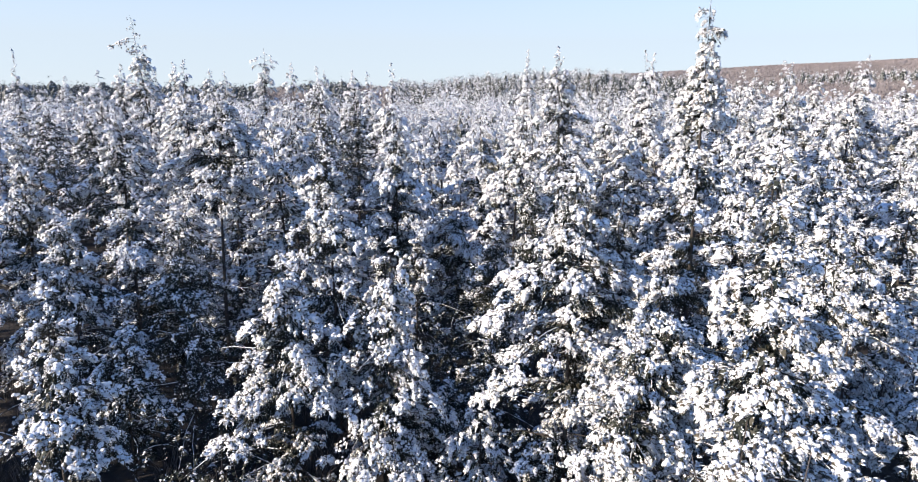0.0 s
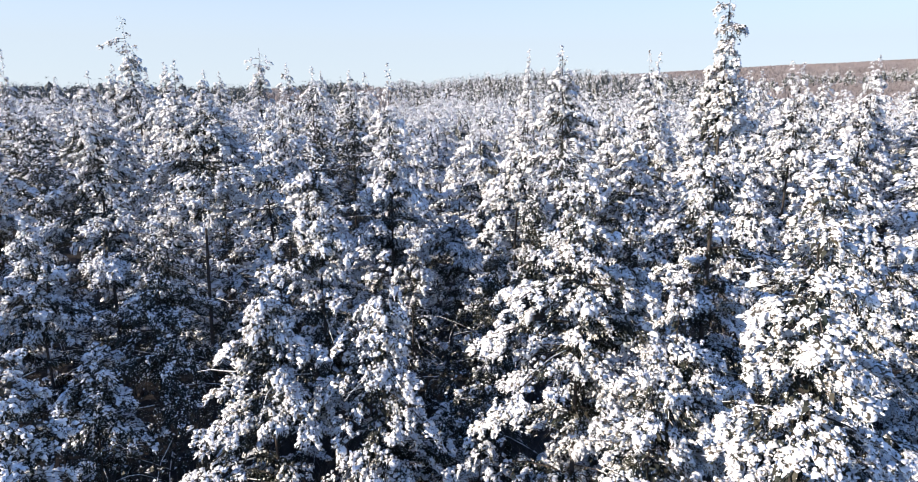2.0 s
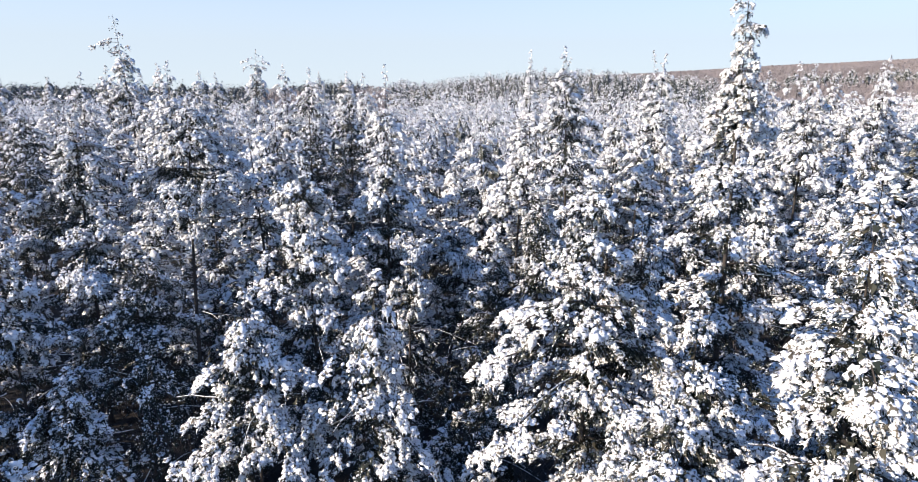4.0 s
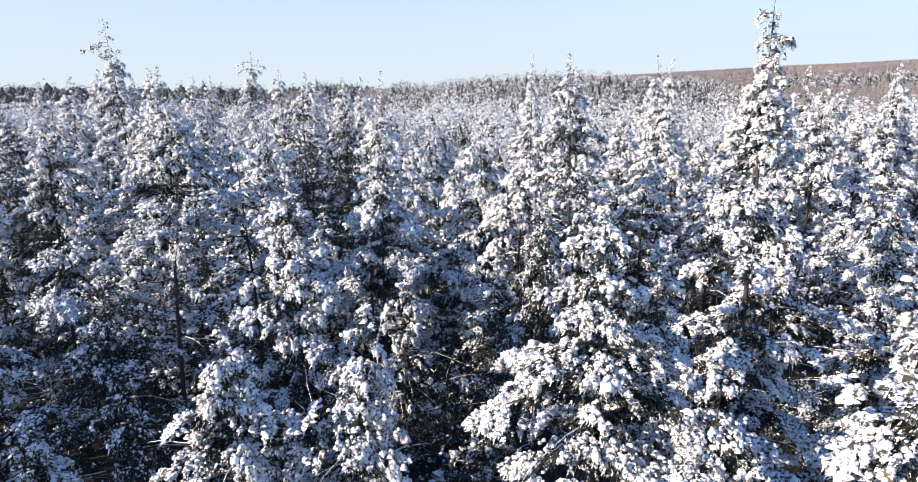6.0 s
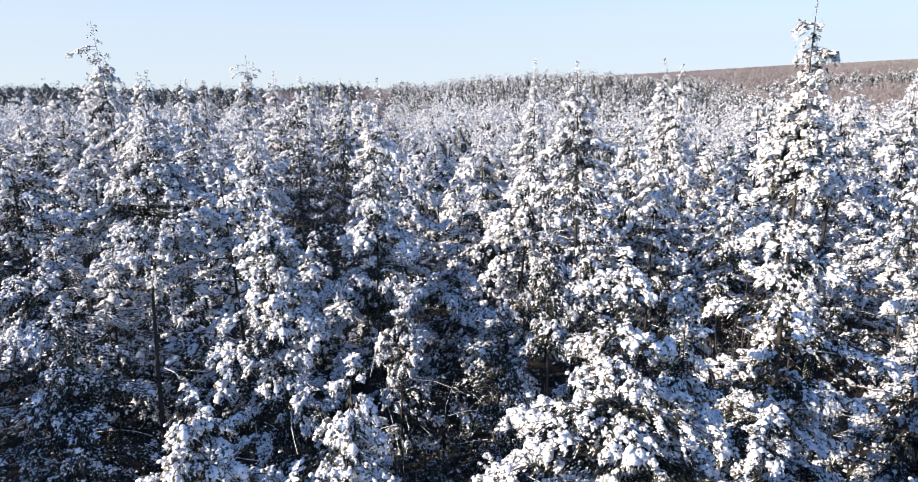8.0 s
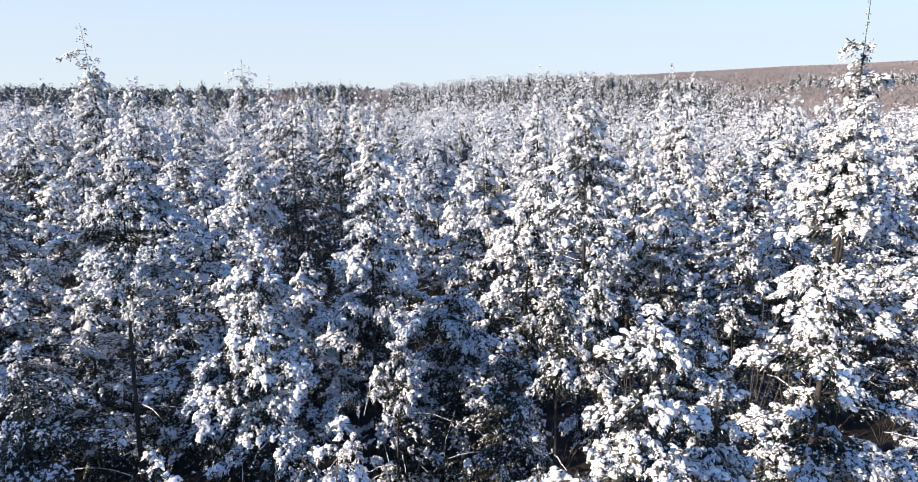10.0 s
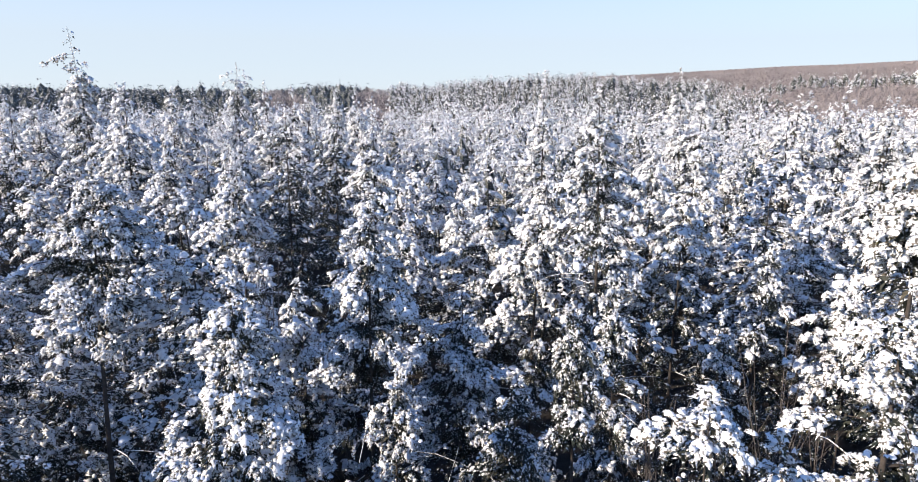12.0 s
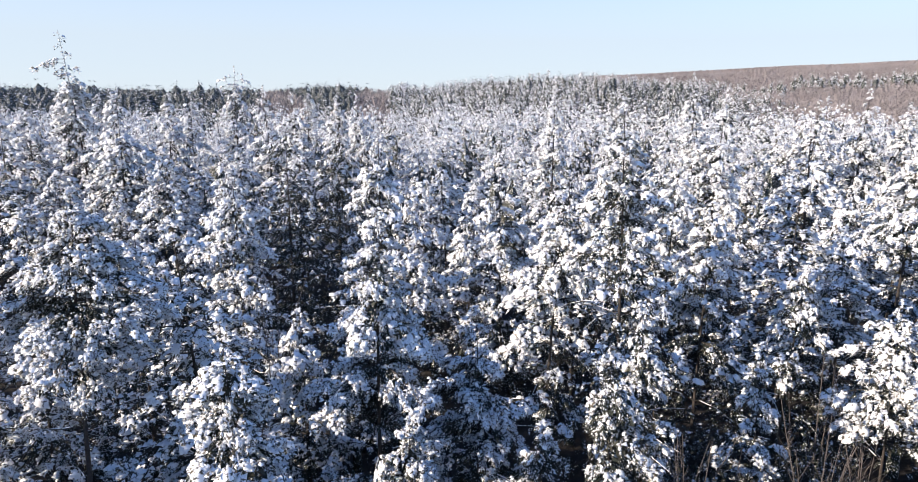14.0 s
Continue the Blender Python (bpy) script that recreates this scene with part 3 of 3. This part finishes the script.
def fill():
    rng = np.random.default_rng(77)
    near, middle = [], []
    for y0 in np.arange(12.5, 66, 4.0):
        for x0 in np.arange(-64, 64, 4.0):
            x, y = x0 + rng.uniform(-1.8, 1.8), y0 + rng.uniform(-1.8, 1.8)
            h = float(np.clip(rng.normal(11.2, 1.6), 7.0, 13.2))
            if in_forest(x, y) and free(x, y, 3.0):
                (near if y < 41 and abs(x) < 3 + 0.74 * y else middle).append((x, y, h))
                placed.append((x, y, 1.9))
    kinds = [conifer(20 + i, 12.0, 2.7 + 0.16 * i, 2500, 0.096, branches=42, bare=10, ring=3, fan=1, base=0.13, snow=(0.95, 0.7, 1.0, 0.8, 0.9, 1.0)[i], needles=OLIVE if i == 3 else NEEDLES) for i in range(6)]
    copies(kinds, near, rng)
    kinds = [conifer(40 + i, 12.0, 2.7 + 0.16 * i, 1220, 0.143, fan=1, branches=40, bare=0, ring=3, base=0.14, leader=0.22, snow=(0.95, 0.7, 1.0, 0.8, 0.9, 1.0)[i], needles=OLIVE if i == 2 else DUSTED) for i in range(6)]
    copies(kinds, middle, rng)


fill()


def understory():
    """Young conifers in the gaps, half buried in the shade of the taller ones."""
    rng = np.random.default_rng(91)
    spots = []
    for y0 in np.arange(19, 47, 2.5):
        for x0 in np.arange(-36, 36, 2.5):
            x, y = x0 + rng.uniform(-1, 1), y0 + rng.uniform(-1, 1)
            if abs(x) < 2 + 0.68 * y and free(x, y, 2.05) and not (x < -6 and y < 23) and not (6 < x < 15 and 26 < y < 38) and not (-1.6 < x < 2.4 and 21 < y < 33):
                spots.append((x, y, float(rng.uniform(2.8, 5.8)) * 2.6))
                placed.append((x, y, 0.6))
    kinds = []
    for i in range(5):
        t = conifer(70 + i, 12.0, 4.4, 620, 0.27, base=0.05, branches=30, bare=0, ring=3, snow=(0.8, 1.0, 0.65, 0.9, 1.05)[i], skirt=0.5, label="low young conifer dusted with snow in the shade of taller trees")
        kinds.append(t)
    used = set()
    for x, y, h in spots:
        k = rng.integers(5)
        s = h / 31.0
        m = pose(x, y, 0, *rng.normal(0, 2, 2), rng.uniform(0, 360)) @ Matrix.Diagonal((s, s, s, 1))
        if k in used:
            copy_thing(kinds[k], m)
        else:
            kinds[k].matrix_basis = m
            used.add(k)


understory()


# ---- the far woods ----
def far_tree(rng, h, r, sprays, size, snow, limbs=34, core=(0.3, 0.72), taper=0.68):
    """One far conifer as three (verts, tris): needles, snow and a dark solid cone added for the crown's inner shade."""
    u = np.sort(rng.random(limbs)) ** 0.9
    foot = np.round(h * (0.12 + 0.86 * u) / 0.8) * 0.8 + rng.normal(0, 0.1, limbs)
    az = np.arange(limbs) * 2.399 + rng.normal(0, 0.5, limbs)
    lobe = 1 + 0.25 * np.sin(az * 2 + rng.uniform(0, 6))
    reach = r * np.minimum(1, 0.5 + 1.6 * u) * (1 - u) ** taper * rng.uniform(0.55, 1.25, limbs) * lobe + 0.2
    w = reach ** 1.1
    b = rng.choice(limbs, sprays, p=w / w.sum())
    s, v = rng.random(sprays) ** 0.55, rng.uniform(-1, 1, sprays)
    out = np.stack([np.cos(az[b]), np.sin(az[b]), 0 * s], 1)
    side = np.stack([-out[:, 1], out[:, 0], 0 * s], 1)
    q = reach[b]
    pos = out * (q * s)[:, None] + side * (v * q * 0.5 * np.sqrt(1.05 - s))[:, None]
    pos[:, 2] += foot[b] + q * (0.2 * s - 0.5 * s * s) + rng.normal(0, 0.06, sprays)
    way = out + side * v[:, None] * 0.8 + np.stack([0 * s, 0 * s, rng.uniform(-0.5, 0.1, sprays)], 1)
    way /= np.linalg.norm(way, axis=1, keepdims=True)
    sz = size * rng.uniform(0.6, 1.3, sprays) * (1.1 - 0.45 * u[b])
    green = blades(rng, pos - (0, 0, 0.4) * sz[:, None], way, sz * 2.6, sz * 0.6, 1)
    has = rng.random(sprays) < snow * np.clip(0.2 + 1.6 * u[b], 0, 1)
    white = lumps(rng, (pos + (0, 0, 0.3) * sz[:, None])[has], way[has], sz[has], 3)
    # this cone stops light passing through and keeps the inside dark
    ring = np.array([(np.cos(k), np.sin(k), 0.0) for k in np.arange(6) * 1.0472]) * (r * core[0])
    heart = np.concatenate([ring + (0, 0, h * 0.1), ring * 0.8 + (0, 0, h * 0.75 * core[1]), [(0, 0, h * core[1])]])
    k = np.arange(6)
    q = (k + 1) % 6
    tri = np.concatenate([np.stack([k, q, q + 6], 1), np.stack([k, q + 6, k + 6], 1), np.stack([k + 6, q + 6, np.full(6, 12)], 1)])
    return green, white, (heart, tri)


def wood(name, label, spots, kinds, mats, rng):
    """A far wood as one object of needles with its snow."""
    root = tagged(new(name), label, "woods", kind="stuff")
    for key, mat, which in (("crowns", mats[0], 0), ("snow_load", mats[1], 1), ("shade_cones", mats[2], 2)):
        vs, ts, base = [], [], 0
        turn = np.random.default_rng(3)
        for x, y, z, s in spots:
            v, t = kinds[turn.integers(len(kinds))][which]
            a = turn.uniform(0, 6.28)
            c, n = np.cos(a) * s, np.sin(a) * s
            w = np.stack([v[:, 0] * c - v[:, 1] * n + x, v[:, 0] * n + v[:, 1] * c + y, v[:, 2] * s + z], 1)
            vs.append(w)
            ts.append(t + base)
            base += len(v)
        tagged(part(key, tri_mesh(key, np.concatenate(vs), np.concatenate(ts), mat, which == 1), root), kind="stuff")
    return root


def spread(rng, y0, y1, step, keep):
    out = []
    y = y0
    while y < y1:
        half = 8 + 0.725 * y
        for x in np.arange(-half, half, step):
            px, py = x + rng.uniform(-0.45, 0.45) * step, y + rng.uniform(-0.45, 0.45) * step
            if keep(px, py):
                out.append((px, py, float(rise(np.array(px), np.array(py))) - 0.2))
        y += step
    return out


def leafless(x, y):
    """Patches of leafless wood among the conifers at the far edge of the level ground."""
    k = x / y
    return -0.34 < k < -0.1 and y < 330 + 60 * math.sin(k * 40) and math.sin(k * 47 + 0.8) > -0.2


def far_woods():
    rng = np.random.default_rng(9)
    kinds = [far_tree(rng, 12.5, 3.6, 350, 0.21, 1.0, taper=0.45) for _ in range(6)]
    spots = [(x, y, z, rng.uniform(0.66, 1.16)) for x, y, z in spread(rng, 66, 112, 5.1, lambda x, y: free(x, y, 2.4))]
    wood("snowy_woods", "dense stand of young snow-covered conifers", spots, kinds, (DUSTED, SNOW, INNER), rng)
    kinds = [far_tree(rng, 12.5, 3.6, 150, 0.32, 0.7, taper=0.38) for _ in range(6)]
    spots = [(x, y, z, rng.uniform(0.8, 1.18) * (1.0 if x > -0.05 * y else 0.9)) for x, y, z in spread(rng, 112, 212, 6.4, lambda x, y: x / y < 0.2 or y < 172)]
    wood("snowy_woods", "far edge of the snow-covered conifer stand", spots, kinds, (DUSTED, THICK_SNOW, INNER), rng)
    kinds = [far_tree(rng, 10, 4.2, 60, 0.5, 0.14, core=(0.5, 0.8), taper=0.35) for _ in range(6)]
    spots = [(x, y, z, rng.uniform(0.6, 1.1) * (1.25 if rng.random() < 0.06 else 1)) for x, y, z in spread(rng, 205, 400, 6.0, lambda x, y: x / y < -0.1 and not leafless(x, y))]
    wood("far_conifer_woods", "dark conifer woods along the low skyline", spots, kinds, (FAR_NEEDLES, THICK_SNOW, FAR_NEEDLES), rng)
    kinds = [far_tree(rng, 11, 3.4, 90, 0.42, 0.22, core=(0.3, 0.75), taper=0.35) for _ in range(6)]
    spots = [(x, y, z, rng.uniform(0.65, 1.15)) for x, y, z in spread(rng, 205, 400, 5.8, lambda x, y: -0.1 <= x / y < 0.47 - 0.0006 * (y - 205) + 0.04 * math.sin(y * 0.07))]
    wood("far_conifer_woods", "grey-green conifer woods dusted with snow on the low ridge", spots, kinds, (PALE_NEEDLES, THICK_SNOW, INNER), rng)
    kinds = [far_tree(rng, 14, 4.2, 70, 0.45, 0.22, core=(0.42, 0.85), taper=0.5) for _ in range(4)]
    spots = [(x, y, z, rng.uniform(0.65, 0.95)) for x, y, z in spread(rng, 262, 320, 6.0, lambda x, y: 0.2 < x / y < 0.36 and rng.random() < 0.6)]
    wood("far_conifer_woods", "dark pines standing together at the edge of the ridge", spots, kinds, (FAR_NEEDLES, THICK_SNOW, FAR_NEEDLES), rng)
    kinds = [far_tree(rng, 12, 4.0, 70, 0.45, 0.75, core=(0.35, 0.8), taper=0.5) for _ in range(6)]
    spots = [(x, y, z, rng.uniform(0.9, 1.5)) for x, y, z in spread(rng, 520, 590, 8.0, lambda x, y: 0.4 < x / y < 0.75 and math.sin(x * 0.09) + math.sin(x * 0.043 + y * 0.1) > 0.0 and rng.random() < 0.8)]
    wood("far_conifer_woods", "snowy conifers scattered across the leafless hill", spots, kinds, (PALE_NEEDLES, THICK_SNOW, INNER), rng)


def bare_wood():
    """Leafless broadleaved wood on the long hill: domed crowns of fine twigs."""
    rng = np.random.default_rng(12)
    near = spread(rng, 190, 480, 5.4, lambda x, y: x / y > 0.43 - 0.0005 * (y - 190) or (leafless(x, y) and y > 205))
    spots = np.array(near + spread(rng, 480, 1290, 9.0, lambda x, y: x / y > 0.15))
    k = 34
    n = len(spots)
    m = n * k
    big = np.repeat(np.where(np.arange(n) < len(near), 0.68, 1.05), k)[:, None]
    base = np.repeat(spots, k, 0)
    a, q = rng.uniform(0, 6.28, m), np.sqrt(rng.random(m))
    mid = base + np.stack([np.cos(a) * q * 3.6, np.sin(a) * q * 3.6, 7.4 - 3.2 * q * q - rng.exponential(0.9, m).clip(0, 4)], 1) * np.where(big > 1, (1.5, 1.5, 1.0), 1.0)
    axes = rng.normal(0, 1, (2, m, 3))
    axes /= np.linalg.norm(axes, axis=2, keepdims=True)
    tall = axes[0] * (rng.uniform(0.7, 1.5, m))[:, None] + (0, 0, 0.5)
    v = np.stack([mid - tall * big, mid + tall * big, mid + axes[1] * rng.uniform(0.3, 0.7, m)[:, None] * big], 1).reshape(-1, 3)
    t = np.arange(m * 3).reshape(-1, 3)
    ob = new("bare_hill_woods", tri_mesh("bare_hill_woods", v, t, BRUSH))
    tagged(ob, "leafless brown broadleaved woods covering the long hill", "woods", kind="stuff")


def undergrowth():
    """Small conifers added to darken the openings between the taller trees, in the crowns' shade colour, with hardly
    any snow on them.
    """
    rng = np.random.default_rng(58)
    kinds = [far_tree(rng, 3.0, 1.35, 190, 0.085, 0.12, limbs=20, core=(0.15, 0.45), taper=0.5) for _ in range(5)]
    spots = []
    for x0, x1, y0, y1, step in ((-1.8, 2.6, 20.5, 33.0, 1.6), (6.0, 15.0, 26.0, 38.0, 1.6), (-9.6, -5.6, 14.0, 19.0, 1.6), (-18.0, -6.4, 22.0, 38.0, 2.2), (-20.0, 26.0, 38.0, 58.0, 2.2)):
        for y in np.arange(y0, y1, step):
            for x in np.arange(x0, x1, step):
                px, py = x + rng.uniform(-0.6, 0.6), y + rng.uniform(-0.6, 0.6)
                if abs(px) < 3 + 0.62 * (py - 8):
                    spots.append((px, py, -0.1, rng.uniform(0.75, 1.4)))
    wood("undergrowth", "small conifers added between taller trees, coloured dark for shade", spots, kinds, (INNER, SNOW, INNER), rng)


far_woods()
bare_wood()
undergrowth()


# ---- leafless shrubs and saplings under the trees ----
def bare_sapling(seed, x, y, h, stems, spreadr):
    rng = np.random.default_rng(seed)
    root = tagged(new("bare_sapling"), "leafless brown sapling with thin upright twigs", "sapling", "leafless saplings")
    s = np.linspace(0, 1, 6)
    a = rng.uniform(0, 6.28, stems)
    ln = h * rng.uniform(0.6, 1.0, stems)
    lean = rng.uniform(0.05, spreadr, stems)
    pts = np.stack([np.cos(a)[:, None] * lean[:, None] * ln[:, None] * s ** 1.3, np.sin(a)[:, None] * lean[:, None] * ln[:, None] * s ** 1.3,
                    ln[:, None] * s - 0.1], 2) + np.cumsum(rng.normal(0, 0.02 * h / 5, (stems, 6, 3)), 1)
    pts[:, 0] = (0, 0, -0.15)
    rad = np.linspace(0.022, 0.006, 6)[None] * (ln / 5)[:, None].clip(0.6, 1.6)
    for i in range(stems):
        part("stem", tri_mesh("stem", *tubes(pts[i:i + 1], rad[i:i + 1], 5), TWIG), root)
    n = stems * 9
    i, j = rng.integers(0, stems, n), rng.uniform(0.25, 0.98, n)
    k0 = np.minimum((j * 5).astype(int), 4)
    fr = (j * 5 - k0)[:, None]
    start = pts[i, k0] * (1 - fr) + pts[i, k0 + 1] * fr
    ta = rng.uniform(0, 6.28, n)
    tl = rng.uniform(0.25, 0.9, n) * (1.15 - j) * h * 0.24
    q = np.linspace(0, 1, 4)
    tw = start[:, None] + np.stack([np.cos(ta)[:, None] * tl[:, None] * q * 0.7, np.sin(ta)[:, None] * tl[:, None] * q * 0.7, tl[:, None] * q], 2)
    tw += np.cumsum(rng.normal(0, 0.015, tw.shape), 1)
    tagged(part("twig_growth", tri_mesh("twig_growth", *tubes(tw, np.linspace(0.008, 0.003, 4)[None] * np.ones((n, 1)), 3), TWIG), root), kind="stuff")
    root.matrix_world = pose(x, y, 0)


def saplings():
    rng = np.random.default_rng(31)
    seed = 500
    for cx, cy, n, h in ((5.4, 10.2, 7, 7.6), (6.4, 8.9, 7, 4.6), (8.6, 10.2, 5, 4.2), (-7.4, 17.2, 5, 3.4), (6.6, 30.4, 4, 7.6), (10.9, 31.6, 5, 6.4), (12.4, 35.0, 4, 7.0), (-7.8, 36.5, 4, 8.6), (1.8, 28.0, 3, 5.0), (-3.4, 27.2, 2, 4.2), (0.3, 20.5, 3, 3.6)):
        for _ in range(n):
            bare_sapling(seed, cx + rng.normal(0, 0.9), cy + rng.normal(0, 0.7), h * rng.uniform(0.75, 1.1), rng.integers(3, 6), 0.3)
            seed += 1


saplings()


def thicket():
    """Low leafless brush between the trunks."""
    rng = np.random.default_rng(44)
    n, k = 1100, 8
    y = 7.5 + 28 * rng.random(n) ** 1.3
    x = rng.uniform(-1, 1, n) * (4 + 0.74 * y)
    x[:260], y[:260] = rng.uniform(3.5, 10.5, 260), rng.uniform(7.5, 11.5, 260)
    base = np.repeat(np.stack([x, y, np.full(n, -0.05)], 1), k, 0)
    m = n * k
    h = np.repeat(rng.uniform(0.9, 3.2, n) + np.where(np.arange(n) < 260, 0.8, 0.0), k) * rng.uniform(0.5, 1.0, m)
    a, lean = rng.uniform(0, 6.28, m), rng.uniform(0.1, 0.7, m)
    out = np.stack([np.cos(a), np.sin(a), np.zeros(m)], 1)
    s = np.linspace(0, 1, 3)
    pts = base[:, None] + out[:, None] * (lean * h)[:, None, None] * (s ** 1.5)[None, :, None] + np.stack([0 * s, 0 * s, s - 0.2 * s * s], 1)[None] * h[:, None, None]
    pts[:, 1:] += rng.normal(0, 0.06, (m, 2, 3))
    ob = new("leafless_thicket", tri_mesh("leafless_thicket", *tubes(pts, np.linspace(0.012, 0.004, 3)[None] * np.ones((m, 1)), 3), TWIG))
    tagged(ob, "low leafless brown brush covering the forest floor", "brush", kind="stuff")


thicket()
